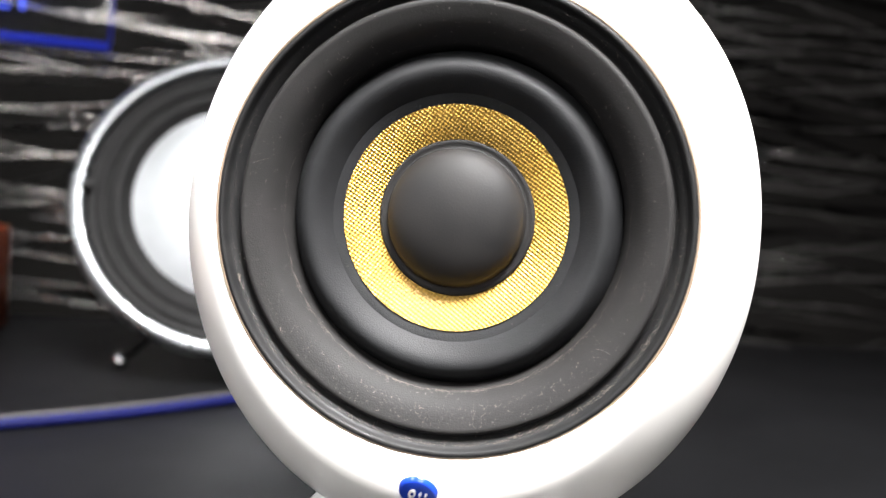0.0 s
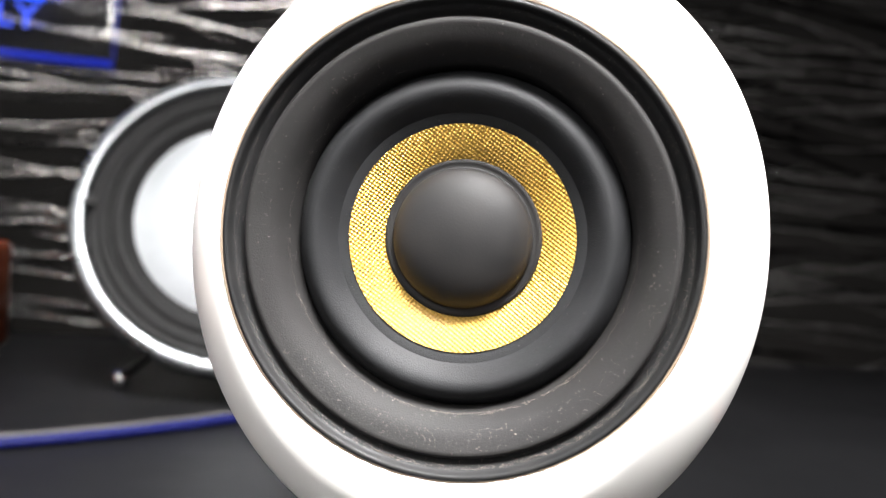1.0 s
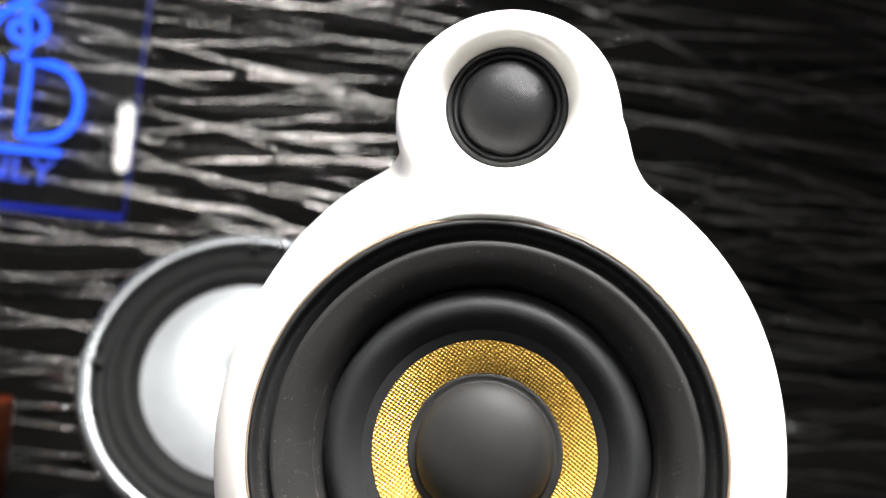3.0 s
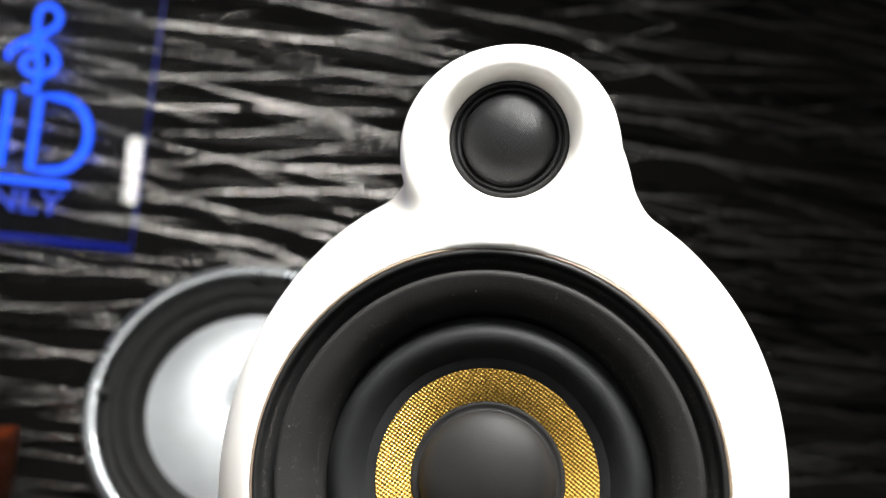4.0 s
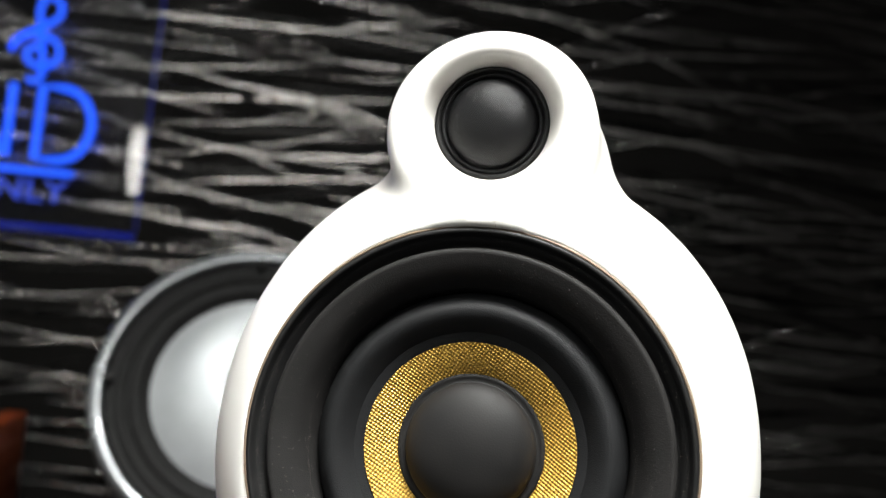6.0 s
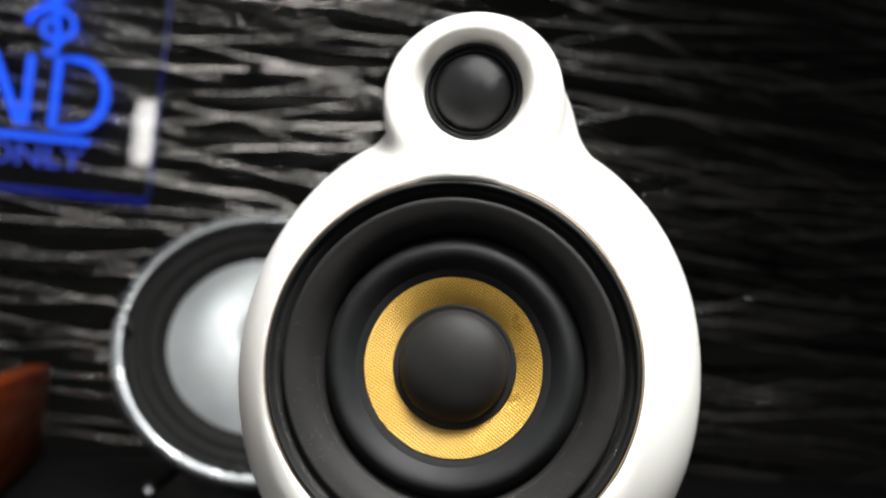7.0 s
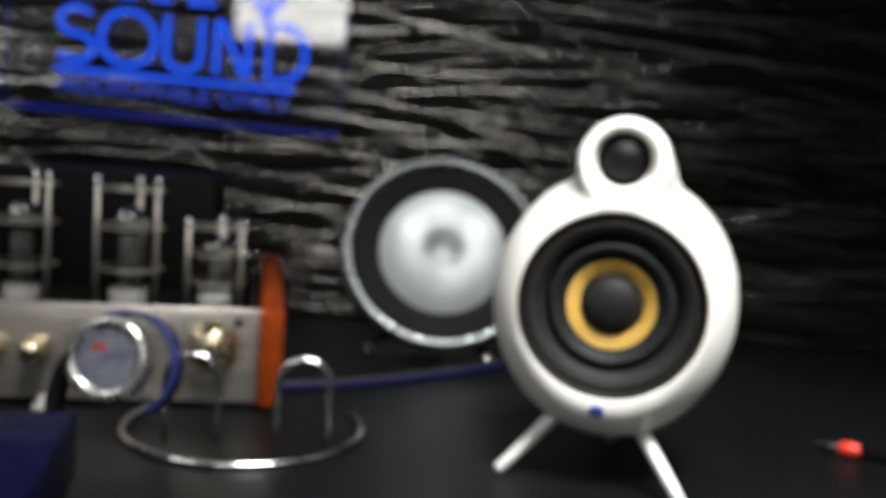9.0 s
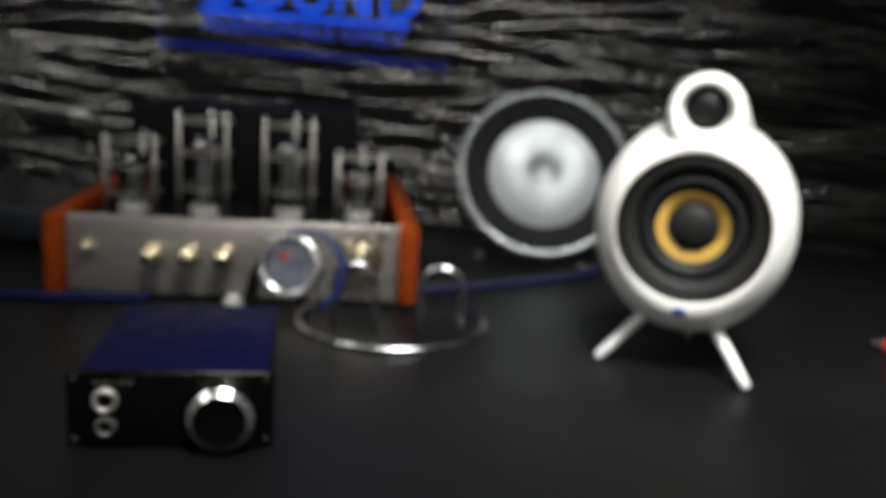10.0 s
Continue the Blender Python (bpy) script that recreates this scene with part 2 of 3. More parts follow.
def arc(r0, a0, r1, a1, bulge, n=10):
    """Points from one profile point to another along a bowed line."""
    out = []
    for i in range(n + 1):
        f = i / n
        r, a = r0 + (r1 - r0) * f, a0 + (a1 - a0) * f
        w = math.sin(math.pi * f) * bulge
        length = math.hypot(r1 - r0, a1 - a0)
        out.append((r + (a1 - a0) / length * w, a - (r1 - r0) / length * w))
    return out


def tube(points, radius, segments=12, closed=False, bm=None, radii=None):
    """A round bar along a line of points."""
    bm = bm or bmesh.new()
    pts = [Vector(p) for p in points]
    n = len(pts)
    rings, side = [], None
    for i, p in enumerate(pts):
        a = pts[(i - 1) % n] if closed or i else p
        b = pts[(i + 1) % n] if closed or i < n - 1 else p
        d = (b - a).normalized()
        if side is None:
            side = d.orthogonal().normalized()
        side = (side - d * side.dot(d)).normalized()
        other = d.cross(side)
        r = radii[i] if radii else radius
        rings.append([bm.verts.new(p + (side * math.cos(2 * math.pi * k / segments) + other * math.sin(2 * math.pi * k / segments)) * r) for k in range(segments)])
    for i in range(n if closed else n - 1):
        p, q = rings[i], rings[(i + 1) % n]
        for k in range(segments):
            bm.faces.new((p[k], p[(k + 1) % segments], q[(k + 1) % segments], q[k]))
    if not closed:
        bm.faces.new(rings[0][::-1])
        bm.faces.new(rings[-1])
    return bm


def bez(p0, p1, p2, p3, n=16):
    out = []
    for i in range(n + 1):
        t = i / n
        out.append(Vector(p0) * (1 - t) ** 3 + Vector(p1) * 3 * t * (1 - t) ** 2 + Vector(p2) * 3 * t * t * (1 - t) + Vector(p3) * t ** 3)
    return out


def ball(r, at=(0, 0, 0), u=16, v=10, bm=None):
    bm = bm or bmesh.new()
    made = bmesh.ops.create_uvsphere(bm, u_segments=u, v_segments=v, radius=r)["verts"]
    bmesh.ops.translate(bm, vec=at, verts=made)
    return bm


def surface_net(f, lo, hi, h):
    """The zero surface of a distance field, as vertices and quads."""
    axes = [np.arange(lo[k], hi[k] + h, h) for k in range(3)]
    gx, gy, gz = np.meshgrid(*axes, indexing="ij")
    val = f(gx, gy, gz)
    s = val < 0
    nx, ny, nz = val.shape
    total = np.zeros((nx - 1, ny - 1, nz - 1, 3))
    count = np.zeros((nx - 1, ny - 1, nz - 1))
    corners = [(i, j, k) for i in (0, 1) for j in (0, 1) for k in (0, 1)]

    def cut(c):
        return val[c[0]:nx - 1 + c[0], c[1]:ny - 1 + c[1], c[2]:nz - 1 + c[2]]
    for a in corners:
        for ax in range(3):
            if a[ax]:
                continue
            b = list(a)
            b[ax] = 1
            va, vb = cut(a), cut(b)
            hit = (va < 0) != (vb < 0)
            t = np.where(hit, va / np.where(hit, va - vb, 1), 0)
            for k in range(3):
                total[..., k] += np.where(hit, a[k] + (t if k == ax else 0), 0)
            count += hit
    on = count > 0
    index = -np.ones(on.shape, dtype=int)
    index[on] = np.arange(on.sum())
    cells = np.argwhere(on)
    verts = (cells + total[on] / count[on][:, None]) * h + np.array(lo)
    quads = []
    for ax in range(3):
        sl0, sl1 = [slice(1, -1)] * 3, [slice(1, -1)] * 3
        sl0[ax], sl1[ax] = slice(0, -1), slice(1, None)
        a, b = s[tuple(sl0)], s[tuple(sl1)]
        where = np.argwhere(a != b)
        base = where + 1
        base[:, ax] -= 1
        o1, o2 = (ax + 1) % 3, (ax + 2) % 3
        q = []
        for d1, d2 in ((-1, -1), (0, -1), (0, 0), (-1, 0)):
            c = base.copy()
            c[:, o1] += d1
            c[:, o2] += d2
            q.append(index[c[:, 0], c[:, 1], c[:, 2]])
        q = np.stack(q, 1)
        flip = ~a[tuple(where.T)]
        q[flip] = q[flip][:, ::-1]
        quads.append(q)
    quads = np.concatenate(quads)
    for _ in range(4):
        e = 2e-4
        x, y, z = verts.T
        v = f(x, y, z)
        g = np.stack([f(x + e, y, z) - f(x - e, y, z), f(x, y + e, z) - f(x, y - e, z), f(x, y, z + e) - f(x, y, z - e)], 1) / (2 * e)
        verts = verts - (g * (v / np.maximum((g * g).sum(1), 0.05))[:, None]) * 0.8
    return verts, quads


def smin(a, b, k):
    h = np.clip(0.5 + 0.5 * (b - a) / k, 0, 1)
    return b + (a - b) * h - k * h * (1 - h)


# ------------------------------------------------------------ setting
WALL_Y = 0.628
tagged(part("floor", box(6, 5.4, 0.1, (0, -1.6, -0.80)), ROOM, smooth=False), "grey floor of the room", "floor", kind="structure")
tagged(part("ceiling", box(6, 5.4, 0.1, (0, -1.6, 1.70)), ROOM, smooth=False), "plain grey ceiling", "ceiling", kind="structure")
tagged(part("wall_west", box(0.1, 5.4, 2.5, (-2.6, -1.6, 0.45)), ROOM, smooth=False), "plain grey side wall", "wall", kind="structure")
tagged(part("wall_east", box(0.1, 5.4, 2.5, (2.6, -1.6, 0.45)), ROOM, smooth=False), "plain grey side wall", "wall", kind="structure")
tagged(part("wall_south", box(5.3, 0.1, 2.5, (0, -3.6, 0.45)), ROOM, smooth=False), "plain grey wall of the room", "wall", kind="structure")
wall = tagged(part("wall_north", box(5.3, 0.1, 2.5, (0, WALL_Y + 0.05, 0.45)), WALLPAPER, smooth=False),
              "black wallpapered wall with silver-grey twig pattern", "wall", kind="structure")


def twig_pattern(name, x0, x1, z0, z1, spacing, width, proud, material, seed, lengths, lean, forks):
    """Printed twigs: long wavering tapered strokes with knots, and thinner ones that fork off them."""
    rnd = random.Random(seed)
    verts, faces = [], []

    def twig(x, z, length, slope, w):
        n = max(12, int(length / 0.005))
        phase, f1, f2 = rnd.uniform(0, 6), rnd.uniform(9, 20), rnd.uniform(38, 70)
        amp = rnd.uniform(0.0012, 0.0040)
        knots = [rnd.random() for _ in range(max(1, int(length / 0.055)))]
        bends = sorted((rnd.random(), rnd.gauss(0, 0.075)) for _ in range(max(1, int(length / 0.11))))
        y = -proud * rnd.uniform(0.5, 1.5)
        base = len(verts)
        line = []
        for i in range(n + 1):
            f = i / n
            px = x + f * length
            pz = z + slope * f * length + amp * math.sin(phase + px * f1) + 0.25 * amp * math.sin(phase * 2 + px * f2)
            pz += sum(max(0, f - at) * length * turn for at, turn in bends)
            half = 0.5 * w * min(1, 4 * f + 0.25, 3 * (1 - f) + 0.12) * (0.9 + 0.16 * math.sin(phase * 3 + px * 47) + 0.08 * math.sin(phase + px * 170))
            half *= 1 + sum(0.8 * math.exp(-((f - q) * length / 0.0035) ** 2) for q in knots)
            line.append((px, pz))
            verts.extend([(px, 0, pz - half), (px, y, pz), (px, 0, pz + half)])
            if i:
                k = base + 3 * (i - 1)
                faces.extend([(k, k + 3, k + 4, k + 1), (k + 1, k + 4, k + 5, k + 2)])
        return line
    rows = int((z1 - z0) / spacing)
    for r in range(rows):
        x = x0 - rnd.uniform(0, 0.3)
        while x < x1:
            length = rnd.uniform(*lengths)
            w = width * rnd.choice((0.6, 0.8, 1.0, 1.0, 1.3))
            slope = rnd.gauss(lean, 0.055)
            line = twig(x, z0 + (r + rnd.uniform(-0.45, 0.45)) * spacing - slope * length / 2, length, slope, w)
            for _ in range(forks):
                if rnd.random() < 0.55:
                    px, pz = line[rnd.randrange(len(line) // 6, len(line) * 5 // 6)]
                    twig(px, pz, rnd.uniform(0.05, 0.16), slope + rnd.choice((-1, 1)) * rnd.uniform(0.10, 0.34), w * rnd.uniform(0.5, 0.8))
            x += length * rnd.uniform(0.70, 1.10)
    ob = mesh_object(name, verts, faces, material)
    ob.location = (0, WALL_Y - 0.0004, 0)
    ob.parent = wall
    return tagged(ob, kind="stuff")


twig_pattern("twig_print", -1.3, 1.15, 0.014, 0.95, 0.0152, 0.0023, 0.00032, TWIG, 5, (0.16, 0.46), -0.050, 2)
twig_pattern("faint_twig_print", -1.3, 1.15, 0.02, 0.95, 0.030, 0.0050, 0.0003, TWIG_DIM, 8, (0.08, 0.30), -0.05, 1)

table = thing("table", pose(0, WALL_Y - 0.831, -0.75), "black matt laminate table standing against the wall", "table")
part("tabletop", box(3.2, 1.66, 0.04, (0, 0, 0.73), 0.002), TABLE, table, "black matt laminate top", smooth=False)
for lx in (-1.5, 1.5):
    for ly in (-0.75, 0.75):
        part("leg", box(0.06, 0.06, 0.71, (lx, ly, 0.355), 0.003), TABLE, table, smooth=False)

# the light panel behind the camera
lamp = thing("light_panel", pose(-0.275, -1.92, 0.765), "bright white rectangular studio light panel on a stand", "lamp")
part("diffuser", box(1.05, 0.01, 0.235, (0, 0.012, 0), 0.003), LIGHT_FACE, lamp, "glowing white diffuser")
part("housing", box(1.09, 0.03, 0.27, (0, -0.01, 0), 0.005), CHASSIS, lamp)
part("stand", tube([(0, -0.01, -0.13), (0, -0.01, -1.515)], 0.012), CHASSIS, lamp)


# ------------------------------------------------------------ white desktop speaker
YAW = -16.0
speaker = thing("desktop_speaker", pose(0, 0, 0.131, 0, 0, YAW), "white glossy pod-shaped loudspeaker with golden cone ring on three legs", "speaker")
BC, BR = Vector((-0.0002, 0.0618, -0.0036)), 0.0867
FRONT_DEPTH = 0.0772
PZ = 0.0985


def shell_field(x, y, z):
    """The egg of the cabinet alone: 1 on its surface, fuller towards the front than a ball."""
    up = np.where(z > 0, 1.105, 1.12)
    n = 2.0 + 0.05 * np.clip(z / 0.03, 0, 1)
    across = (np.abs(x / BR) ** n + np.abs(z / (BR * up)) ** n) ** (1 / n)
    m = np.where(y < 0, 2.6, 2.0)
    return (across ** m + np.abs(y / np.where(y < 0, FRONT_DEPTH, BR)) ** m) ** (1 / m)


def pod_field(x, y, z):
    shift = 0.0008 * np.clip(z / 0.05, 0, 1)
    body = (shell_field(x - BC.x - shift, y - BC.y, z - BC.z) - 1) * BR
    body = -smin(-body, y + 0.0007, 0.0035)
    zz = z - PZ
    # the head: a ball that runs down into the body, and a rounded lip round the tweeter
    cx = 0.0008 + 0.0046 * np.clip((0.004 - zz) / 0.020, 0, 1)
    low = zz + 0.0100
    low = low - np.clip(low, -0.03, 0)
    head = np.sqrt((x - np.clip(x, 0.0008, cx)) ** 2 + (y - 0.046) ** 2 + low * low) - 0.0322
    lean = 0.0160 + 0.30 * zz
    low = zz + 0.0045
    low = low - np.clip(low, -0.026, 0)
    side = x - np.clip(x, 0.0008, cx)
    fill = np.sqrt(side ** 2 + (y - 0.031) ** 2 + low * low) - 0.0314
    fill = -smin(-fill, y - lean, 0.002)
    rhl = np.sqrt((x - 0.0006) ** 2 + (0.97 * (zz + 0.0034)) ** 2)
    lip = (np.sqrt((rhl - 0.0233) ** 2 + (y - lean) ** 2) - 0.0078) * 0.98
    head = smin(smin(head, fill, 0.010), lip, 0.008)
    d = smin(body, head, 0.0065)
    rho = np.sqrt(x * x + zz * zz)
    throat = np.maximum((rho - 0.0177 - 0.30 * np.clip(0.0235 - y, 0, 1)) * 0.95, y - 0.0245)
    d = -smin(-d, throat, 0.0055)
    face = np.maximum(np.sqrt(x * x + z * z) - 0.0627, y - 0.026)
    return -smin(-d, face, 0.0016)


v, q = surface_net(pod_field, (-0.1, -0.015, -0.1035), (0.1, 0.162, 0.146), 0.0015)
under(mesh_object("cabinet", v, q, WHITE), speaker)

# woofer, turned about its axis: radius, depth behind the face
part("glue_edge", lathe([(0.0634, 0.0004), (0.0632, -0.0002), (0.0627, -0.0003), (0.0624, 0.0006)]), BRONZE, speaker, "thin bronze-coloured edge round the woofer")
part("woofer_frame", lathe([(0.0628, 0.006), (0.0627, 0.0002), (0.0623, -0.0006), (0.0615, -0.0008), (0.0609, -0.0003), (0.0606, 0.0010), (0.0598, 0.0018), (0.0590, 0.0020), (0.0584, 0.0036), (0.0570, 0.0042), (0.0562, 0.0042)]), TRIM, speaker, "black plastic woofer frame ring")
outer = [(0.0572, 0.0042), (0.0571, 0.0018), (0.0567, 0.0008), (0.0560, 0.0004), (0.0552, 0.0006)] + arc(0.0550, 0.0007, 0.0462, 0.0072, -0.0012, 16)[1:] + [(0.0453, 0.0092), (0.0449, 0.0120)]
part("outer_surround", lathe(outer), FOAM, speaker, "wide dusty black foam surround")
roll = [(0.0452, 0.0125)] + arc(0.0447, 0.0112, 0.0338, 0.0092, -0.0046, 24) + [(0.0334, 0.0096)]
part("inner_surround", lathe(roll), RUBBER, speaker, "smooth black rubber roll surround")
part("cone_rim", lathe([(0.0337, 0.0095), (0.0328, 0.0097), (0.0316, 0.0101), (0.0298, 0.0108)]), RUBBER, speaker, "matt black cone rim")
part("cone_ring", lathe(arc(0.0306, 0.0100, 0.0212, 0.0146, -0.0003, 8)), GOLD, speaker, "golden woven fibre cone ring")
part("dust_cap", lathe([(0.0216, 0.0150), (0.0214, 0.0141), (0.0209, 0.0136), (0.0202, 0.0139), (0.0194, 0.0140)] + [(0.0190 * math.cos(a * math.pi / 40), 0.0138 - 0.0088 * math.sin(a * math.pi / 40)) for a in range(0, 20)] + [(0, 0.0050)]), CAP, speaker, "domed black dust cap")

# dust and lint caught on the foam, thickest in the lower groove
rnd = random.Random(11)
dv, df = [], []
for k in range(14000):
    ang = radians(rnd.gauss(268, 55)) if rnd.random() < 0.75 else rnd.uniform(0, 2 * math.pi)
    r = 0.0462 + abs(rnd.gauss(0.0002, 0.0016)) if rnd.random() < 0.8 else rnd.uniform(0.0462, 0.0602)
    r = rnd.gauss(0.0597, 0.0005) if rnd.random() < 0.22 else r
    r = min(r, 0.0604)
    swell = 0.00148 * math.sin(math.pi * max(0, min(1, (0.055 - r) / 0.0088)))
    depth = 0.0072 - (min(r, 0.055) - 0.0462) * 0.74 - 0.00005 - swell if r < 0.0562 else 0.0016
    size = rnd.choice((0.000025, 0.00003, 0.00004, 0.00005, 0.00009))
    c = Vector((r * math.cos(ang), depth, r * math.sin(ang)))
    d = Vector((rnd.uniform(-1, 1), rnd.uniform(-0.3, 0.3), rnd.uniform(-1, 1))).normalized() * size * rnd.choice((1, 1, 1.3, 1.8))
    n1 = Vector((d.z, 0, -d.x)).normalized() * size * 0.7
    base = len(dv)
    dv += [c - d, c + n1, c + d, c - n1, c - Vector((0, size, 0))]
    df += [(base, base + 1, base + 4), (base + 1, base + 2, base + 4), (base + 2, base + 3, base + 4), (base + 3, base, base + 4)]
tagged(under(mesh_object("dust", dv, df, DUST, False), speaker, "pale dust specks on the foam"), kind="stuff")
hair = bez((0.0052, -0.0004, 0.0618), (0.0060, -0.0020, 0.0632), (0.0046, -0.0022, 0.0642), (0.0052, -0.0012, 0.0655), 10)
part("lint", tube(hair, 0.00006, 6), DUST, speaker)

# tweeter in the head
TW = (0, 0.0, PZ)
part("tweeter_plate", lathe([(0.0188, 0.0262), (0.0182, 0.0232), (0.0176, 0.0220), (0.0168, 0.0217), (0.0163, 0.0224), (0.0160, 0.0236)], at=TW), TRIM, speaker, "black tweeter ring")
part("tweeter_surround", lathe([(0.0164, 0.0236)] + arc(0.0161, 0.0232, 0.0144, 0.0234, -0.0009, 8) + [(0.0141, 0.0240)], at=TW), RUBBER, speaker, "narrow black tweeter surround")
part("tweeter_dome", lathe([(0.0144, 0.0240)] + [(0.0142 * math.cos(a * math.pi / 40), 0.0238 - 0.0078 * math.sin(a * math.pi / 40)) for a in range(0, 20)] + [(0, 0.0160)], at=TW), DOME, speaker, "black silk tweeter dome")

# badge, pressed onto the curve below the woofer
bdir = Vector((-0.0035, 0.0010, -0.0692)) - BC
bdir /= float(shell_field(*bdir))
step = 1e-4
slope = Vector([float(shell_field(*(bdir + step * Vector(e))) - shell_field(*(bdir - step * Vector(e)))) for e in ((1, 0, 0), (0, 1, 0), (0, 0, 1))])
badge_m = Matrix.Translation(BC + bdir) @ slope.to_track_quat("Z", "Y").to_matrix().to_4x4()
badge = part("badge", lathe([(0, 0.0009), (0.0043, 0.0009), (0.0050, 0.0006), (0.0053, -0.0006)], "Z", 32), BADGE, speaker, "round blue enamel badge")
badge.matrix_local = badge_m
for bx, bl, bw in ((-0.0014, 0.0040, 0.0020), (0.0008, 0.0024, 0.0008), (0.0023, 0.0017, 0.0007)):
    em = lathe([(0.42, 0.0), (0.5, 0.0004), (0.9, 0.0004), (1.0, 0.0)] if bw > 0.001 else [(0, 0.0004), (0.8, 0.0003), (1.0, 0.0)], "Z", 20)
    bmesh.ops.scale(em, vec=(bw / 2, bl / 2, 1), verts=em.verts)
    bmesh.ops.transform(em, matrix=pose(bx, 0, 0.0009, 0, 0, -18), verts=em.verts)
    part("badge_mark", em, BADGE_MARK, badge)

# legs
to_local = speaker.matrix_world.inverted()
centre = speaker.matrix_world @ BC
for fx, fy in ((-0.060, 0.041), (0.054, -0.017), (0.040, 0.124)):
    out = Vector((fx - centre.x, fy - centre.y, 0)).normalized()
    foot = Vector((fx, fy, 0.0045))
    top = centre + out * 0.036 + Vector((0, 0, -1.095 * math.sqrt(BR ** 2 - 0.036 ** 2) + 0.004))
    line = [top.lerp(foot, k / 8) for k in range(9)]
    leg = part("leg", tube([to_local @ p for p in line], 0.005, 20, radii=[0.0056 - 0.0015 * k / 8 for k in range(9)]), LEG, speaker, "tapered satin white metal leg")
    cap = ball(0.0044, to_local @ foot, 20, 12)
    part("foot", cap, LEG, leg)

# ------------------------------------------------------------ round silver speaker behind
back = thing("round_speaker", pose(-0.0885, 0.407, 0.1220, -24, 0, 2) @ Matrix.Scale(1.03, 4), "round silver-rimmed loudspeaker with silver cone leaning back", "speaker")
part("rim", lathe([(0.1070, 0.012), (0.1082, 0.004), (0.1078, -0.001), (0.1060, -0.003), (0.1000, -0.0035), (0.0985, -0.002), (0.0978, 0.003)]), SILVER, back, "wide silver metal rim")
sur = [(0.0985, 0.003), (0.0964, 0.002), (0.0940, 0.0012), (0.0925, 0.003)] + arc(0.092, 0.003, 0.0845, 0.003, -0.0022, 8) + arc(0.084, 0.004, 0.0725, 0.005, -0.0034, 8) + [(0.0685, 0.006)]
part("surround", lathe(sur), GREYRUB, back, "ribbed dark grey rubber surround")
part("cone", lathe(arc(0.0692, 0.0046, 0.0300, 0.0010, -0.0012, 18) + [(0.0290, 0.0010)]), ALU, back, "satin silver metal diaphragm")
centre_dish = [(0.0290 * (1 - k / 14), 0.0010 + 0.0024 * (1 - math.cos(math.pi * k / 14))) for k in range(13)] + [(0.0030, 0.0053), (0.0014, 0.0049), (0, 0.0048)]
part("dust_cap", lathe(centre_dish, segments=64), ALU, back, "dished silver centre")
part("shell", lathe([(0.1055, 0.008), (0.1040, 0.020)] + [(0.104 * math.cos(a * math.pi / 32), 0.020 + 0.075 * math.sin(a * math.pi / 32)) for a in range(1, 16)] + [(0, 0.095)]), SHELL, back, "rounded black cabinet shell")
for deg in (92, 178, 265, 355):
    c, s = math.cos(radians(deg)), math.sin(radians(deg))
    part("clip", box(0.007, 0.004, 0.006, (0.0968 * c, -0.0035, 0.0968 * s), 0.001, rot=pose(0, 0, 0, 0, -deg, 0)), TRIM, back, "small black clip")
bl = back.matrix_world.inverted()
for px, py, qx in ((-0.1645, 0.4130, -0.120), (-0.034, 0.391, -0.062), (-0.095, 0.54, -0.093)):
    tip = Vector((px, py, 0.0058))
    root = Vector((qx, 0.465, 0.046 if py < 0.45 else 0.06))
    leg = part("leg", tube([bl @ root, bl @ tip], 0.0026, 12), CHASSIS, back, "thin black leg rod")
    part("foot", ball(0.0058, bl @ tip), CHROME, leg, "shiny metal ball foot")

# ------------------------------------------------------------ tube amplifier
HW = 0.168
amp = thing("tube_amplifier", pose(-0.4185, 0.1545, 0, 0, 0, 6.0), "silver tube amplifier with orange wooden sides and caged tubes", "amplifier")
part("front_panel", box(2 * HW, 0.006, 0.080, (0, 0.003, 0.045), 0.0012), PANEL, amp, "brushed silver front panel")
part("chassis", box(2 * HW - 0.034, 0.365, 0.066, (-0.008, 0.190, 0.045), 0.001), CHASSIS, amp, "black metal chassis")
for sgn in (-1, 1):
    side_x = 0.1702 if sgn > 0 else -0.183
    part("side_panel", box(0.0195, 0.402, 0.082, (side_x, 0.189, 0.045), 0.003, rot=pose(0, 0, 0, 0, 0, 1.6)), WOOD, amp, "orange varnished wooden side panel")
    for fy in (0.03, 0.31):
        part("foot", lathe([(0, 0), (0.010, 0), (0.011, 0.003), (0.010, 0.013), (0, 0.013)], "Z", 24, (sgn * (HW - 0.03), fy, 0.0)), CHASSIS, amp)
part("transformer_cover", box(0.252, 0.14, 0.112, (-0.0115, 0.205, 0.133), 0.003), CHASSIS, amp, "black transformer cover box")


def knob(x, z, r, depth, material, parent, name="knob", label=""):
    prof = [(r * 1.25, 0.0), (r * 1.25, -depth * 0.12), (r * 1.02, -depth * 0.2), (r, -depth * 0.9), (r * 0.9, -depth), (0, -depth)]
    return part(name, lathe(prof, "Y", 40, (x, 0, z)), material, parent, label)


for kx in (-0.082, -0.046, -0.011):
    knob(kx, 0.048, 0.0088, 0.026, BRASS, amp, label="small pale gold knob")
knob(-0.148, 0.053, 0.0055, 0.010, BRASS, amp, "power_button", "small gold button")
knob(0.128, 0.053, 0.0175, 0.020, BRASS, amp, "volume_knob", "large pale gold volume knob")
part("panel_mark", box(0.006, 0.0006, 0.006, (HW - 0.02, -0.0003, 0.074), 0.0), CHASSIS, amp)


